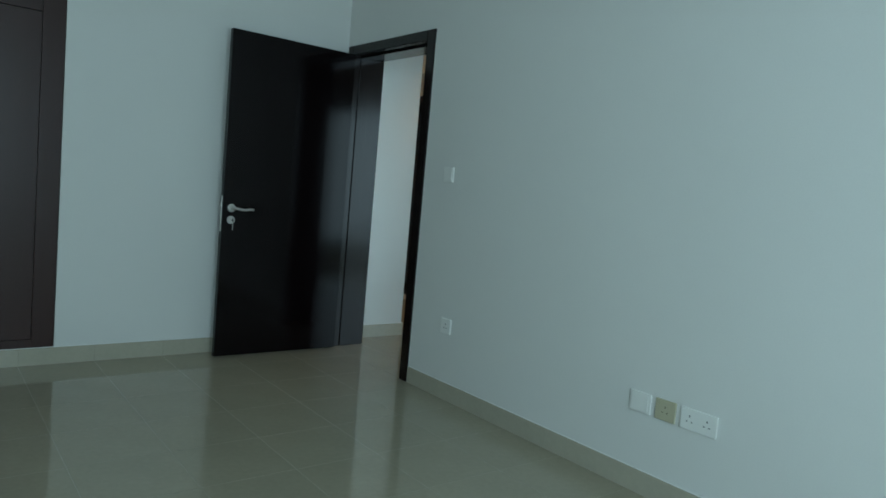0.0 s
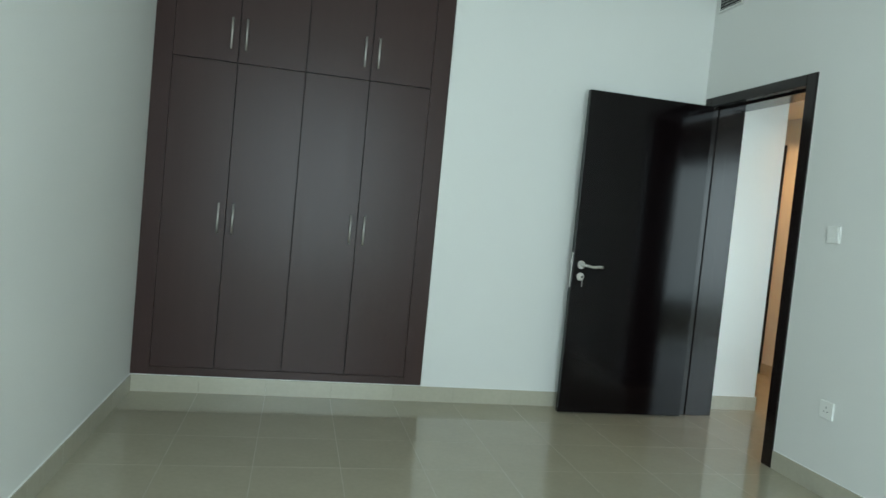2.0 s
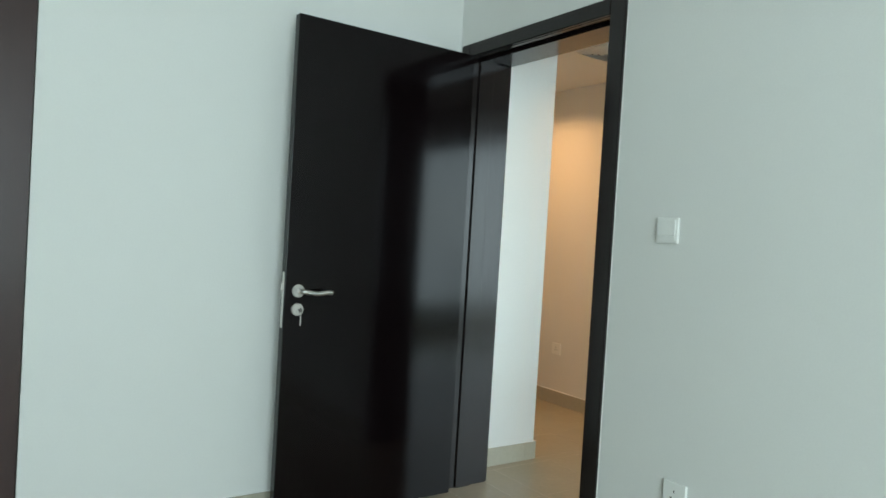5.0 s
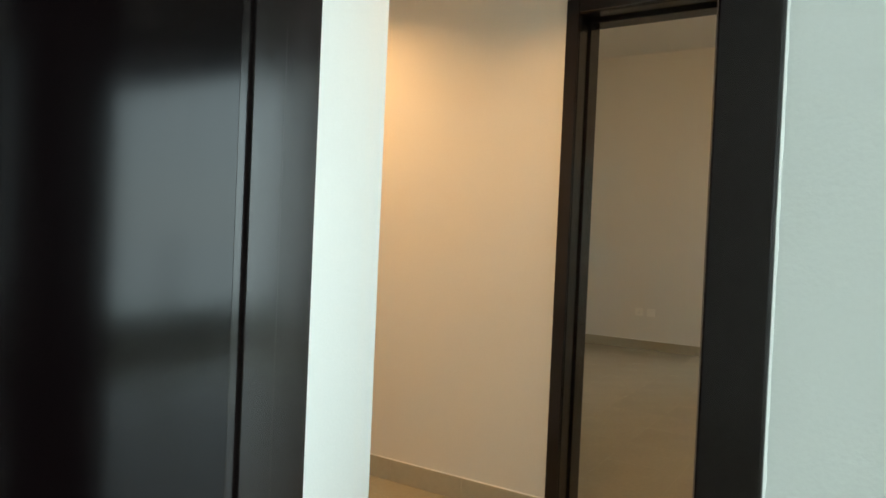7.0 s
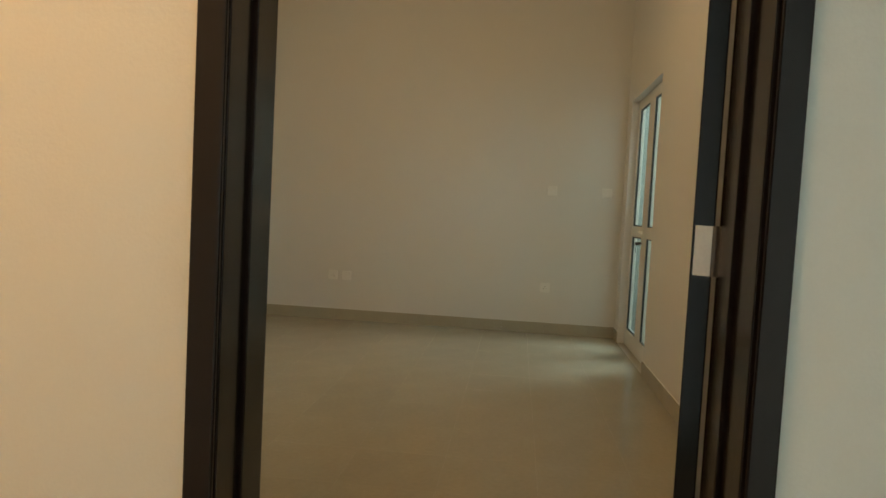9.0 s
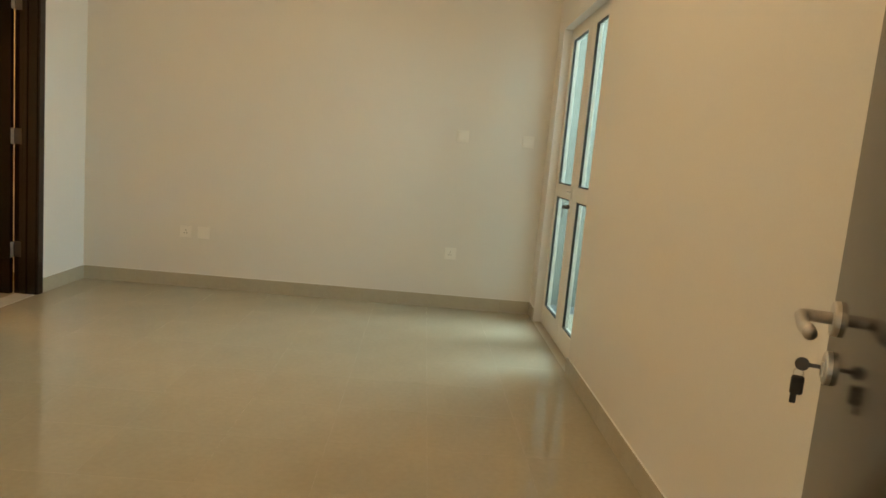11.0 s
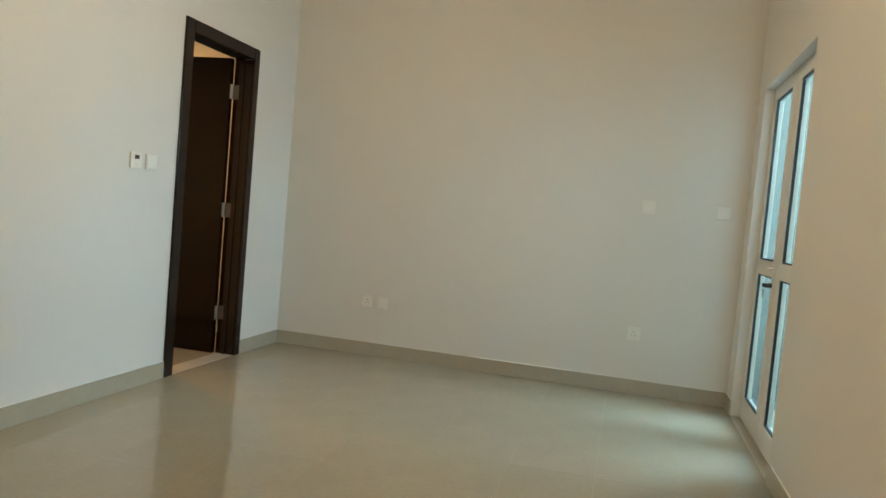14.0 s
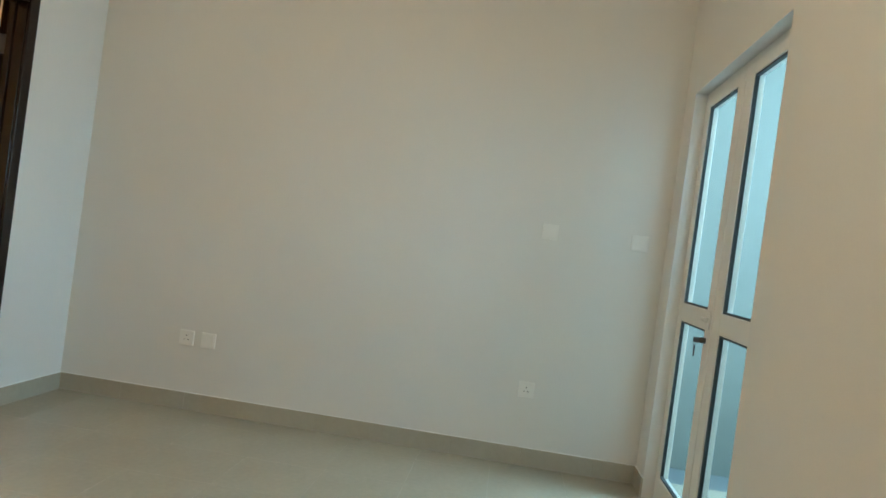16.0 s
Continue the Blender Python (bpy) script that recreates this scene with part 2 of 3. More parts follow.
# ---- doors ----
def handle_set(leaf, x, y, side, z=0.984, tagged_key=False):
    """Lever, rose, key rose and key on the leaf's face at y; side is the face's outward direction, the lever points to the hinge."""
    n = Vector((0, side, 0))
    part("rose", disc((x, y, z), n, 0.027, 0.009, 0.002), STEEL, leaf, "round brushed steel rose", smooth=False)
    pts = [(x, y + side * 0.008, z), (x, y + side * 0.035, z)]
    for k in range(5):
        a = math.pi / 2 * k / 4
        pts.append((x - 0.014 * (1 - math.cos(a)), y + side * (0.040 + 0.012 * math.sin(a)), z))
    for k in range(1, 15):
        u = k / 14
        pts.append((x - 0.014 - 0.118 * u, y + side * 0.052, z - 0.003 * (1 - math.cos(2 * math.pi * u / 0.85)) - 0.002 * u))
    part("lever", tube(pts, 0.0095), STEEL, leaf, "curved brushed steel lever handle", smooth=True)
    zk = z - 0.077
    part("key_rose", disc((x, y, zk), n, 0.026, 0.009, 0.002), STEEL, leaf)
    part("cylinder", box(x - 0.005, min(y, y + side * 0.013), zk - 0.014, x + 0.005, max(y, y + side * 0.013), zk + 0.010, 0.002), STEEL, leaf)
    kx = y + side * 0.013
    ky = kx + side * 0.016
    bow = box(x - 0.0012, min(kx, ky), zk - 0.003, x + 0.0012, max(kx, ky), zk + 0.003, 0.0)
    part("key_bow", disc((x - 0.0015, ky + side * 0.009, zk), (1, 0, 0), 0.0105, 0.003, 0.0006, 18), NICKEL, leaf)
    part("key", bow, NICKEL, leaf, "steel key left in the lock")
    ring = [(x + 0.001, ky + side * 0.012 + 0.007 * math.cos(2 * math.pi * k / 12), zk - 0.015 + 0.008 * math.sin(2 * math.pi * k / 12)) for k in range(13)]
    part("key_ring", tube(ring, 0.001, 6), STEEL, leaf)
    yk = ky + side * 0.012
    if tagged_key:
        fob = box(x - 0.004, yk - 0.010, zk - 0.050, x + 0.004, yk + 0.009, zk - 0.019, 0.004)
        box(x - 0.002, yk - 0.002, zk - 0.064, x + 0.002, yk + 0.007, zk - 0.049, 0.001, fob)
        part("key_fob", fob, BLACK, leaf, "black key fob hanging on a ring")
    else:
        part("spare_key", box(x - 0.0015, yk - 0.005, zk - 0.062, x + 0.0015, yk + 0.005, zk - 0.022, 0.001), STEEL, leaf, "second steel key hanging on the ring")


def door(name, label, m, width, thick, angle, height=2.10, arch=0.072, arch_far=0.072, leaf_plates=True, offset=0.008, swing=0.004, leaf_len=0.0, lever_z=0.984, tagged_key=False, hinges=(0.30, 1.04, 1.88), handles=True, arch_top=0.084):
    """A door set: the wall's leaf side at local y 0, its other side at y thick; hinged at local x 0, it swings to -y."""
    root = empty(name, m)
    tagged(root, label, "door", kind="structure")
    W, T, J = width, thick, 0.03
    L = leaf_len or W - 0.004
    part("jamb", box(-J, 0, 0, 0, T, height, 0.002), FRAME, root)
    part("jamb", box(W, 0, 0, W + J, T, height, 0.002), FRAME, root)
    part("head", box(-J, 0, height + 0.004, W + J, T, height + 0.030, 0.002), FRAME, root)
    s0, s1 = 0.047, T * 0.56
    part("stop", box(0, s0, 0, 0.010, s1, height + 0.004, 0.002), FRAME, root)
    part("stop", box(W - 0.010, s0, 0, W, s1, height + 0.004, 0.002), FRAME, root)
    part("stop", box(0.010, s0, height - 0.010, W - 0.010, s1, height + 0.004, 0.002), FRAME, root)
    A = arch
    for y0, y1 in ((-0.014, 0.0), (T, T + 0.014)):
        part("architrave", box(-A, y0, 0, -0.006, y1, height + arch_top, 0.004), FRAME, root)
        part("architrave", box(W + 0.003, y0, 0, W + arch_far, y1, height + arch_top, 0.004), FRAME, root)
        part("architrave", box(-0.006, y0, height + 0.006, W + 0.003, y1, height + arch_top, 0.004), FRAME, root)
    leaf = part("door_leaf", box(0.004, 0.0, 0.008, L, 0.042, height, 0.0025), WENGE, root, "glossy dark wenge door leaf",
                pose(offset, -swing, 0, 0, 0, -angle))
    if handles:
        for y, side in ((0.042, 1), (0.0, -1)):
            handle_set(leaf, L - 0.057, y, side, lever_z, tagged_key)
        part("latch_plate", box(L - 0.0005, 0.010, 0.83, L + 0.0015, 0.032, 1.06, 0.0006), STEEL, leaf)
        part("latch_bolt", box(L, 0.014, 0.985, L + 0.010, 0.028, 1.015, 0.002), STEEL, leaf)
    for z in hinges:
        bm = tube([(0.004, -0.006, z - 0.05), (0.004, -0.006, z + 0.05)], 0.0065, 10)
        box(-0.001, -0.004, z - 0.05, 0.0016, 0.036, z + 0.05, 0, bm)
        part("hinge", bm, NICKEL, root, "dull steel butt hinge")
        if leaf_plates:
            part("hinge_plate", box(0.0025, 0.002, z - 0.05, 0.0042, 0.036, z + 0.05), STEEL, leaf)
    return root


door("door_1", "dark wenge door standing open into the bedroom", pose(0, -0.100, 0, 0, 0, -90), 0.887, 0.24, 90, height=2.114, arch_top=0.070, arch_far=0.080, offset=0.015, swing=0.022, leaf_len=0.890, hinges=())
door("door_2", "dark wenge door swung wide open into the second bedroom", pose(2.0, -1.012, 0, 0, 0, 90), 0.912, 0.224, 113.5, height=2.118, arch=0.055, arch_far=0.058, arch_top=0.067, leaf_len=0.885, lever_z=0.978, tagged_key=True)
door("door_3", "dark wenge bathroom door opened inwards", pose(6.34, 1.992, 0, 0, 0, 180), 0.685, 0.13, 88, height=2.11, arch_far=0.086)
door("door_4", "closed dark wenge door at the corridor's end", pose(2.0, 1.475, 0, 0, 0, 90), 0.885, 0.224, 0)
door("door_5", "wide dark-framed doorway with one wenge leaf half open", pose(1.776, -1.515, 0, 0, 0, -90), 2.70, 0.224, -45, swing=-0.19, hinges=(), leaf_len=0.885)

# uneven filler along the frame of the first door
bm = bmesh.new()
prev = None
for k in range(90):
    z = 0.10 + k * 0.0232
    w = 0.0010 + 0.010 * max(0.0, noise.noise((0, 0, z * 7)) - 0.12) + 0.002 * noise.noise((3, 0, z * 41))
    row = [bm.verts.new((-0.0015, -1.0675 - 0.002, z)), bm.verts.new((-0.0030, -1.0668, z)), bm.verts.new((-0.0006, -1.0675 - w - 0.001, z))]
    if prev:
        for i in range(3):
            bm.faces.new((prev[i], prev[(i + 1) % 3], row[(i + 1) % 3], row[i]))
    prev = row
tagged(part("filler_bead", bm, CAULK), "uneven white filler bead beside the door frame", "trim", kind="structure")


# ---- balcony doors ----
def balcony_doors():
    root = empty("door_6", pose(5.527, -1.616, 0))
    tagged(root, "white aluminium double balcony door with clear glass", "glass door", kind="structure")
    W, Hh, D = 1.248, 2.12, 0.05
    F = 0.035
    part("door_frame", box(0, -D, 0, F, 0, Hh, 0.002), WHITE_METAL, root)
    part("door_frame", box(W - F, -D, 0, W, 0, Hh, 0.002), WHITE_METAL, root)
    part("door_frame", box(F, -D, Hh - F, W - F, 0, Hh, 0.002), WHITE_METAL, root)
    part("threshold", box(F, -D, 0, W - F, 0, 0.025, 0.002), WHITE_METAL, root)
    mid = 0.612
    for x0, x1, g0, g1 in ((F, mid, 0.085, 0.512), (mid + 0.004, W - F, 0.713, 1.155)):
        leaf = empty("door_leaf")
        leaf.parent = root
        y0, y1 = -0.042, 0.006
        part("stile", box(x0 + 0.002, y0, 0.028, g0, y1, Hh - F - 0.002, 0.003), WHITE_METAL, leaf)
        part("stile", box(g1, y0, 0.028, x1 - 0.002, y1, Hh - F - 0.002, 0.003), WHITE_METAL, leaf)
        for z0, z1 in ((0.028, 0.145), (0.950, 1.040), (2.035, Hh - F - 0.002)):
            part("rail", box(g0, y0, z0, g1, y1, z1, 0.003), WHITE_METAL, leaf)
        for z0, z1 in ((0.145, 0.950), (1.040, 2.035)):
            g = 0.009
            gk = box(g0, -0.016, z0, g0 + g, 0.0, z1)
            box(g1 - g, -0.016, z0, g1, 0.0, z1, 0, gk)
            box(g0 + g, -0.016, z0, g1 - g, 0.0, z0 + g, 0, gk)
            box(g0 + g, -0.016, z1 - g, g1 - g, 0.0, z1, 0, gk)
            part("gasket", gk, RUBBER, leaf)
            pane = part("pane", box(g0 + g, -0.013, z0 + g, g1 - g, -0.008, z1 - g), GLASS, leaf)
            pane.visible_shadow = False
    hx = mid + 0.05
    part("handle_plate", box(hx - 0.014, 0.006, 0.955, hx + 0.014, 0.012, 1.035, 0.003), WHITE_METAL, root)
    part("pull_handle", tube([(hx, 0.010, 1.0), (hx, 0.034, 1.0), (hx - 0.015, 0.042, 1.0), (hx - 0.085, 0.042, 0.998)], 0.0075), WHITE_METAL, root, "white lever handle", smooth=True)
    lx, lz = hx + 0.022, 0.905
    part("lock", disc((lx, 0.006, lz), (0, 1, 0), 0.013, 0.022, 0.002), NICKEL, root, "dark round lock cylinder")
    part("key", box(lx - 0.0015, 0.028, lz - 0.012, lx + 0.0015, 0.056, lz + 0.012, 0.001), NICKEL, root, "steel key in the lock")
    part("key_ring", tube([(lx + 0.001, 0.050 + 0.009 * math.cos(math.pi * k / 6), lz - 0.016 + 0.009 * math.sin(math.pi * k / 6)) for k in range(13)], 0.0014, 6), NICKEL, root)
    part("spare_key", box(lx - 0.009, 0.046, lz - 0.072, lx + 0.009, 0.049, lz - 0.026, 0.001), NICKEL, root, "second key hanging on the ring")


balcony_doors()


def window(name, label, m, w, h):
    root = tagged(empty(name, m), label, "window", kind="structure")
    F = 0.05
    part("window_frame", box(0, 0, 0, F, 0.05, h, 0.002), WHITE_METAL, root)
    part("window_frame", box(w - F, 0, 0, w, 0.05, h, 0.002), WHITE_METAL, root)
    part("window_frame", box(F, 0, 0, w - F, 0.05, F, 0.002), WHITE_METAL, root)
    part("window_frame", box(F, 0, h - F, w - F, 0.05, h, 0.002), WHITE_METAL, root)
    part("mullion", box(w / 2 - F / 2, 0, F, w / 2 + F / 2, 0.05, h - F, 0.002), WHITE_METAL, root)
    for a, b in ((F, w / 2 - F / 2), (w / 2 + F / 2, w - F)):
        pane = part("pane", box(a, 0.02, F, b, 0.026, h - F), GLASS, root)
        pane.visible_shadow = False


window("window_1", "wide white-framed bedroom window", pose(-3.5, -5.93, 0.3), 2.1, 2.45)
# Added, unseen window around the corridor's fill beam.
window("added_window", "unseen white-framed window added at the corridor end", pose(0.40, -4.545, 0.78), 0.80, 1.44)
window("window_2", "wide white-framed window of the hall", pose(2.05, -5.29, 0.25), 3.0, 2.7)


# ---- wardrobe ----
def wardrobe():
    root = empty("wardrobe", pose(-3.580, 0, 0.105))
    tagged(root, "built-in dark brown laminate wardrobe with eight closed doors", "wardrobe")
    W, Ht = 1.768, TOP - 0.108
    zb, zs, zt = 0.048, 1.900, 2.640
    edges = [0.107, 0.476, 0.876, 1.266, 1.652]
    part("carcass", box(0.002, 0.012, 0.0, W - 0.002, 0.58, Ht), CLOSET_DARK, root)
    part("face_frame", box(0.001, -0.006, 0, edges[0], 0.012, Ht, 0.0015), CLOSET, root)
    part("face_frame", box(edges[4], -0.006, 0, W - 0.001, 0.012, Ht, 0.0015), CLOSET, root)
    part("face_frame", box(edges[0], -0.006, 0, edges[4], 0.012, zb, 0.0015), CLOSET, root)
    part("face_frame", box(edges[0], -0.006, zt, edges[4], 0.012, Ht, 0.0015), CLOSET, root)
    for i in range(4):
        a, b = edges[i] + 0.0022, edges[i + 1] - 0.0022
        hx = (b - 0.040) if i % 2 == 0 else (a + 0.040)
        for z0, z1, hz0, hz1 in ((zb + 0.003, zs - 0.0025, 0.880, 1.062), (zs + 0.0025, zt - 0.003, 1.975, 2.158)):
            leaf = part("cabinet_door", box(a, -0.007, z0, b, 0.011, z1, 0.0012), CLOSET, root)
            bm = tube([(hx, -0.032, hz0), (hx, -0.032, hz1)], 0.0062, 12)
            tube([(hx, -0.007, hz0 + 0.025), (hx, -0.030, hz0 + 0.025)], 0.004, 8, bm)
            tube([(hx, -0.007, hz1 - 0.025), (hx, -0.030, hz1 - 0.025)], 0.004, 8, bm)
            part("handle", bm, STEEL, leaf, "brushed steel bar handle", smooth=True)


wardrobe()
slab("wardrobe_plinth", "masonry plinth below the wardrobe", -3.580, 0.0, -1.81, 0.62, 0, 0.1045, PAINT, "plinth")


# ---- plates on the walls ----
def plate(name, label, category, m, w=0.088, h=0.088, kind="switch", mat=None, group=""):
    """A wall plate in the local xz plane, facing -y."""
    mat = mat or PLASTIC
    root = empty(name, m)
    tagged(root, label, category, group)
    part("plate", box(-w / 2, -0.0115, -h / 2, w / 2, -0.0005, h / 2, 0.003), mat, root)
    gangs = 2 if kind == "double" else 1
    if kind == "switch":
        part("rocker", box(-w * 0.40, -0.0150, -h * 0.20, w * 0.40, -0.0110, h * 0.41, 0.0015), mat, root)
        part("rocker_rim", box(-w * 0.40, -0.0135, -h * 0.41, w * 0.40, -0.0110, -h * 0.21, 0.0015), mat, root)
    elif kind == "blank":
        part("cover", box(-w * 0.40, -0.0145, -h * 0.40, w * 0.40, -0.0110, h * 0.40, 0.0015), mat, root)
    elif kind == "thermostat":
        part("screen", box(-w * 0.18, -0.0130, 0.008, w * 0.22, -0.0112, h * 0.34, 0.0008), BLACK, root, "small dark display")
        part("button", disc((0, -0.0115, -h * 0.22), (0, -1, 0), 0.007, 0.004, 0.001), mat, root)
    else:
        for g in range(gangs):
            cx = 0 if gangs == 1 else (-w * 0.24 + g * w * 0.48)
            for dx, dz, a, b in ((0, 0.013, 0.0022, 0.004), (-0.011, -0.009, 0.0038, 0.0018), (0.011, -0.009, 0.0038, 0.0018)):
                part("pin_slot", box(cx + dx - a, -0.0120, dz - b, cx + dx + a, -0.0110, dz + b), BLACK, root)
    return root


EAST = lambda y, z: pose(0, y, z, 0, 0, -90)
plate("light_switch", "white plastic light switch beside the door frame", "switch", EAST(-1.312, 1.312), group="light switches")
plate("wall_socket", "white three-pin wall socket above the skirting", "socket", EAST(-1.410, 0.430), kind="socket", group="wall sockets")
plate("data_socket", "white blank data outlet above the skirting", "socket", EAST(-2.780, 0.393), 0.105, kind="blank")
plate("wall_socket", "yellowed ivory three-pin wall socket", "socket", EAST(-2.905, 0.393), 0.095, kind="socket", mat=IVORY)
plate("wall_socket", "white double three-pin wall socket", "socket", EAST(-3.058, 0.393), 0.160, kind="double")
FAR = lambda y, z: pose(6.986, y, z, 0, 0, -90)
plate("light_switch", "white plastic light switch on the bare wall", "switch", FAR(-0.920, 1.318), group="light switches")
plate("light_switch", "white plastic switch near the balcony door corner", "switch", FAR(-1.412, 1.318), kind="blank", group="light switches")
plate("wall_socket", "white three-pin wall socket near the balcony door", "socket", FAR(-0.905, 0.425), kind="socket", group="wall sockets")
plate("wall_socket", "white socket plate, one of a pair", "socket", FAR(1.100, 0.422), kind="socket", group="paired sockets")
plate("data_socket", "white blank outlet, one of a pair", "socket", FAR(0.967, 0.422), kind="blank", group="paired sockets")
LEFT = lambda x, z: pose(x, 1.862, z, 0, 0, 0)
plate("thermostat", "white room thermostat with a small dark display", "thermostat", LEFT(5.215, 1.296), kind="thermostat")
plate("light_switch", "white light switch beside the bathroom door", "switch", LEFT(5.338, 1.296), group="light switches")
plate("wall_socket", "white socket on the warm-lit corridor wall", "socket", pose(1.776, 1.02, 0.425, 0, 0, -90), kind="socket", group="wall sockets")


# ---- air grille, diffuser, downlights ----
def wall_grille():
    root = empty("air_grille", pose(0, -0.180, 2.860, 0, 0, -90))
    tagged(root, "white slatted air grille high on the wall", "air vent")
    w, h = 0.27, 0.205
    # Dark sheet imitates the shaded hollow behind the slats.
    part("shade_sheet", box(-w / 2 + 0.004, -0.004, -h / 2 + 0.004, w / 2 - 0.004, -0.001, h / 2 - 0.004), DUCT_SHADE, root)
    for a in ((-w / 2, -h / 2, w / 2, -h / 2 + 0.014), (-w / 2, h / 2 - 0.014, w / 2, h / 2), (-w / 2, -h / 2 + 0.014, -w / 2 + 0.014, h / 2 - 0.014), (w / 2 - 0.014, -h / 2 + 0.014, w / 2, h / 2 - 0.014)):
        part("frame", box(a[0], -0.016, a[1], a[2], -0.0005, a[3], 0.0015), GRILLE, root)
    for k in range(9):
        z = -h / 2 + 0.024 + k * 0.0196
        part("slat", box(-w / 2 + 0.014, -0.008, -0.001, w / 2 - 0.014, 0.006, 0.001), GRILLE, root, m=pose(0, -0.010, z, 35, 0, 0))


wall_grille()


def diffuser():
    root = empty("ceiling_diffuser", pose(1.175, 0.14, 2.425))
    tagged(root, "square white four-way ceiling air diffuser", "air vent")
    # Dark sheet in place of the shaded duct above the vanes.
    part("shade_sheet", box(-0.11, -0.11, -0.004, 0.11, 0.11, -0.0008), DUCT_SHADE, root)
    for i, r in enumerate((0.125, 0.095, 0.066, 0.037)):
        bm = bmesh.new()
        q, d0, d1 = r - 0.017, -0.006 - 0.002 * i, -0.018 - 0.002 * i
        for s in range(4):
            rot = Matrix.Rotation(s * math.pi / 2, 4, "Z")
            vs = [bm.verts.new(rot @ Vector(p)) for p in ((-r, -r, d0), (r, -r, d0), (q, -q, d1), (-q, -q, d1), (-r, -r, d0 + 0.003), (r, -r, d0 + 0.003), (q, -q, d1 + 0.003), (-q, -q, d1 + 0.003))]
            for f in ((0, 1, 2, 3), (7, 6, 5, 4), (0, 4, 5, 1), (2, 6, 7, 3)):
                bm.faces.new([vs[j] for j in f])
        part("vane", bm, GRILLE, root)


diffuser()


def downlight(x, y):
    root = empty("downlight", pose(x, y, 2.425))
    tagged(root, "round recessed downlight glowing warm", "ceiling light", "corridor downlights")
    bm = bmesh.new()
    seg, prof = 28, ((0.062, -0.001), (0.060, -0.006), (0.048, -0.008), (0.046, -0.002))
    rings = [[bm.verts.new((r * math.cos(2 * math.pi * k / seg), r * math.sin(2 * math.pi * k / seg), z)) for k in range(seg)] for r, z in prof]
    for p, q in zip(rings, rings[1:]):
        for k in range(seg):
            bm.faces.new((p[k], p[(k + 1) % seg], q[(k + 1) % seg], q[k]))
    part("trim_ring", bm, GRILLE, root, smooth=True)
    part("lens", disc((0, 0, -0.001), (0, 0, -1), 0.046, 0.004), BULB, root, "glowing frosted lens")


for x, y in ((1.18, -0.16), (1.22, 1.05)):
    downlight(x, y)


# Unseen fixture, added to go with the second bedroom's warm fill.
root = tagged(empty("added_ceiling_light", pose(4.10, 0.20, TOP)), "unseen round white ceiling light added for the warm fill", "ceiling light")
part("base", disc((0, 0, 0), (0, 0, -1), 0.20, 0.03, 0.004), GRILLE, root)
part("diffuser_disc", disc((0, 0, -0.03), (0, 0, -1), 0.18, 0.045, 0.02), BULB, root, "glowing opal diffuser")
root = tagged(empty("bath_light", pose(6.52, 3.30, 2.42)), "round glowing bathroom ceiling light", "ceiling light")
part("base", disc((0, 0, 0), (0, 0, -1), 0.13, 0.02, 0.004), GRILLE, root)
part("diffuser_disc", disc((0, 0, -0.02), (0, 0, -1), 0.11, 0.02, 0.01), BULB, root, "glowing opal diffuser")


# ---- skirting tiles ----
def skirting(name, a, b, normal, label="beige tile skirting along the wall"):
    """Skirting tiles of 0.4 m from a to b, standing 11 mm proud along normal."""
    a, b, n = Vector((*a, 0)), Vector((*b, 0)), Vector((*normal, 0))
    d = (b - a).normalized()
    length = (b - a).length
    root = empty(name, pose(*a))
    tagged(root, label, "skirting", kind="structure")
    at, k = 0.0, 0
    meshes = {}
    while at < length - 1e-3:
        e = min(0.398, length - at)
        key = round(e, 3)
        if key not in meshes:
            p, q = d * (e - 0.0006), n * 0.011
            x0, x1 = sorted((0.0, p.x + q.x))
            y0, y1 = sorted((0.0, p.y + q.y))
            meshes[key] = mesh_of("skirting_tile", box(x0, y0, 0, x1, y1, 0.100, 0.0008), SKIRT)
        ob = new("skirting_tile", meshes[key])
        ob.parent = root
        ob.location = d * at
        at += 0.398
    p, q = d * length, n * 0.0065
    x0, x1 = sorted((0.0, p.x + q.x))
    y0, y1 = sorted((0.0, p.y + q.y))
    part("caulk_line", box(x0, y0, 0.0998, x1, y1, 0.1035, 0.001), CAULK, root, "thin white caulk line")


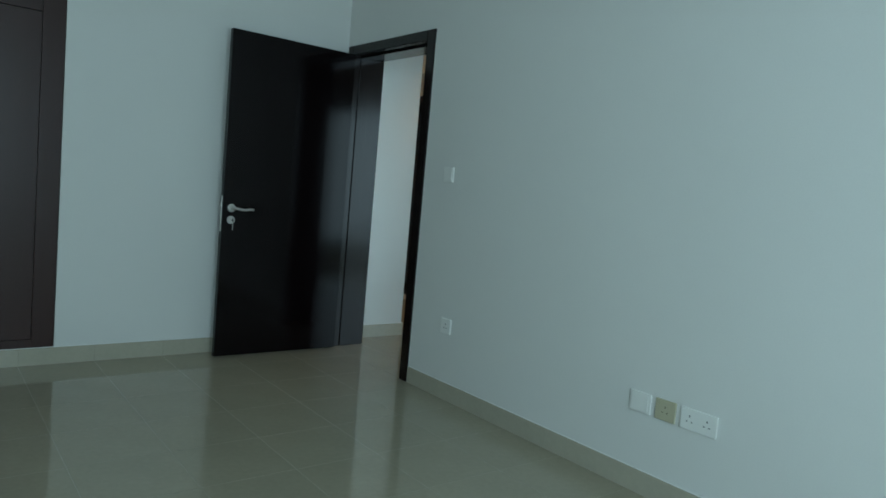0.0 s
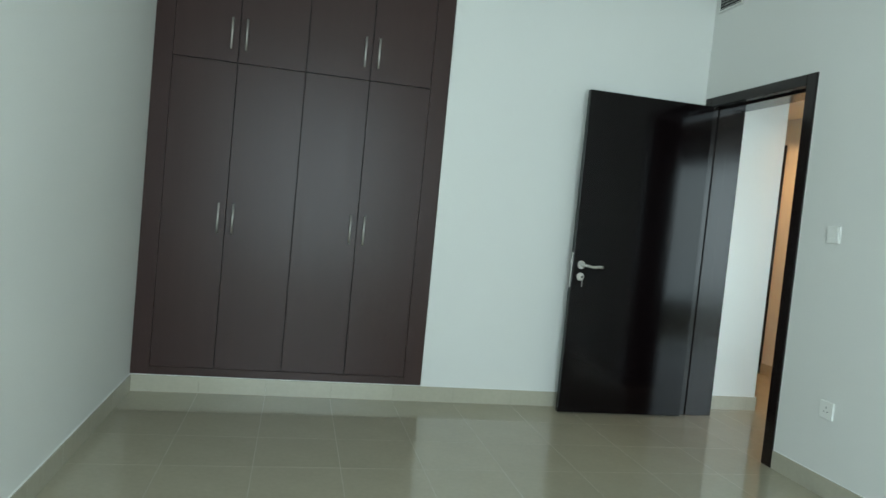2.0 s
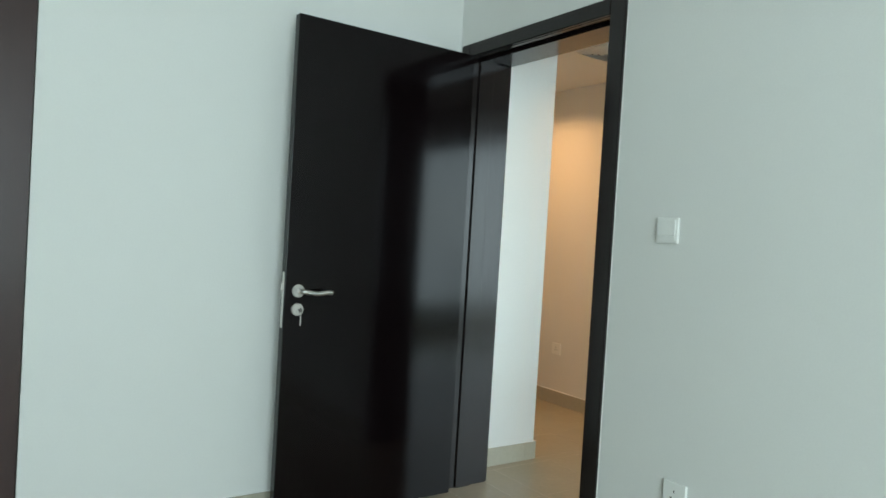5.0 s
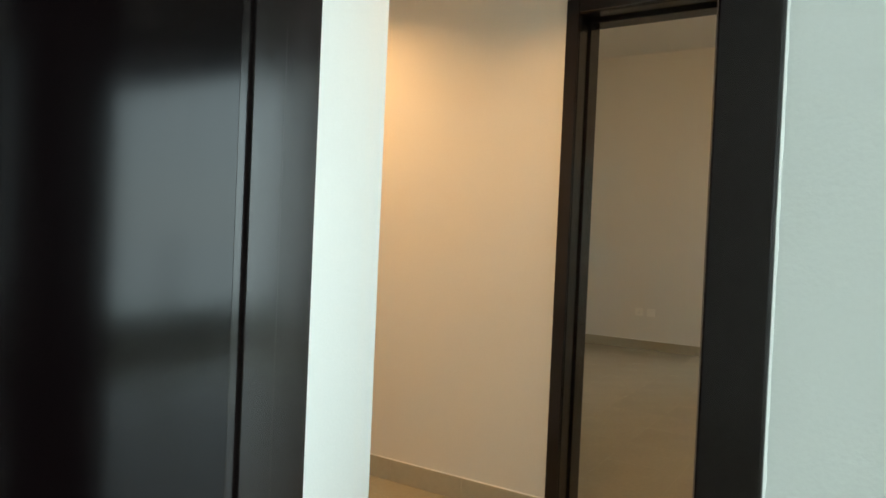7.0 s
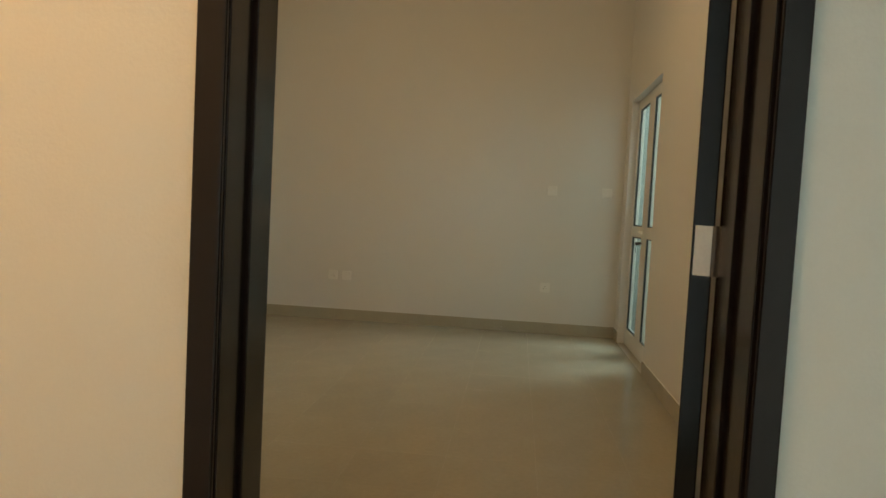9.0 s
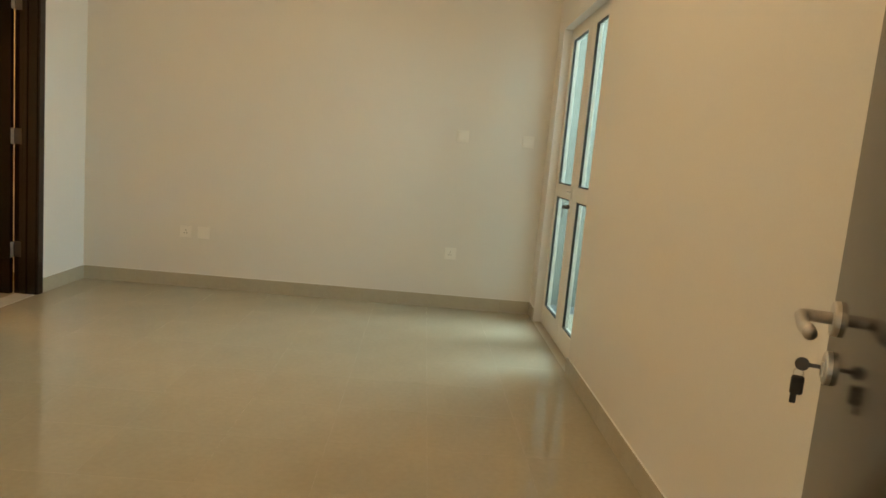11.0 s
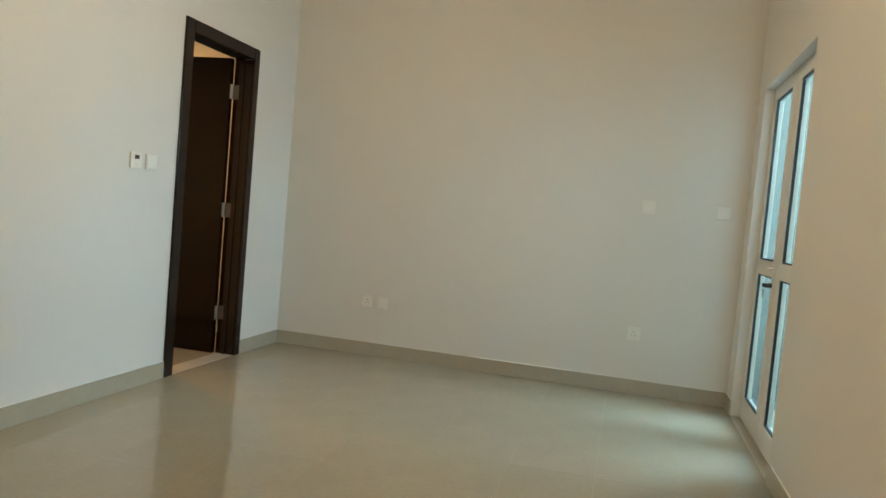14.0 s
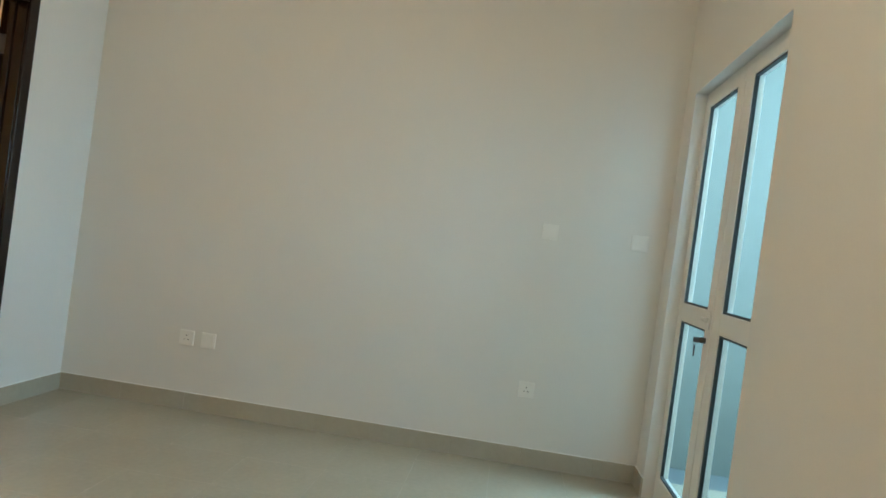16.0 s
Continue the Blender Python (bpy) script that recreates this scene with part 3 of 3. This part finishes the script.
skirting("baseboard_1", (-3.580, 0), (-0.013, 0), (0, -1))
skirting("baseboard_2", (0, -1.071), (0, -5.8), (-1, 0))
skirting("baseboard_3", (-3.580, -0.012), (-3.580, -5.8), (1, 0))
skirting("baseboard_4", (0.255, 0.083), (0.737, 0.083), (0, -1))
skirting("baseboard_5", (0.725, 0.084), (0.725, 2.6), (1, 0))
skirting("baseboard_6", (1.776, -0.036), (1.776, 1.40), (-1, 0))
skirting("baseboard_7", (1.776, -1.072), (1.776, -1.44), (-1, 0))
skirting("baseboard_8", (6.986, 1.862), (6.986, -1.556), (-1, 0))
skirting("baseboard_9", (6.975, 1.862), (6.415, 1.862), (0, -1))
skirting("baseboard_10", (5.582, 1.862), (2.0, 1.862), (0, -1))
skirting("baseboard_11", (2.0, -1.556), (5.527, -1.556), (0, 1))
skirting("baseboard_12", (6.775, -1.556), (6.975, -1.556), (0, 1))
skirting("baseboard_13", (2.0, -0.03), (2.0, 1.85), (1, 0))


# ---- floor tiles ----
tiles = {}


def lay(x0, y0, x1, y1, ox, oy, step=0.398, g=0.0009):
    i0, j0 = math.floor((x0 - ox) / step), math.floor((y0 - oy) / step)
    for i in range(i0, math.ceil((x1 - ox) / step)):
        for j in range(j0, math.ceil((y1 - oy) / step)):
            a, b = max(x0, ox + i * step), min(x1, ox + (i + 1) * step)
            c, d = max(y0, oy + j * step), min(y1, oy + (j + 1) * step)
            if b - a < 0.01 or d - c < 0.01:
                continue
            key = (round(b - a, 3), round(d - c, 3), g)
            if key not in tiles:
                tiles[key] = mesh_of("floor_tile", box(g, g, -0.0034, key[0] - g, key[1] - g, 0.0, 0.0003), TILE)
            ob = new("floor_tile", tiles[key])
            ob.location = (a, c, 0)
            ob.rotation_euler = (radians(random.uniform(-0.02, 0.02)), radians(random.uniform(-0.02, 0.02)), 0)
            ob.parent = floor


lay(-3.580, -5.8, 0.0, 0.0, 0.0, -0.375)
lay(0.0, -1.035, 0.24, -0.07, 0.0, -0.375)
lay(0.24, -4.40, 1.776, 0.083, 0.0, -0.375)
lay(2.0, -5.15, 5.2, -1.672, 0.0, -0.375)
lay(1.776, -4.245, 2.0, -1.485, 0.0, -0.375)
lay(0.725, 0.083, 1.776, 2.6, 0.0, -0.375)
lay(1.776, -1.042, 2.0, -0.070, 0.0, -0.375)
lay(2.0, -1.556, 6.986, 1.862, 2.0, -1.556, g=0.0003)
slab("door_sill", "pale marble strip across the bathroom doorway", 5.656, 1.864, 6.338, 1.990, -0.02, 0.003, SILL, "threshold")
lay(5.04, 1.992, 6.986, 3.9, 5.04, 1.992)
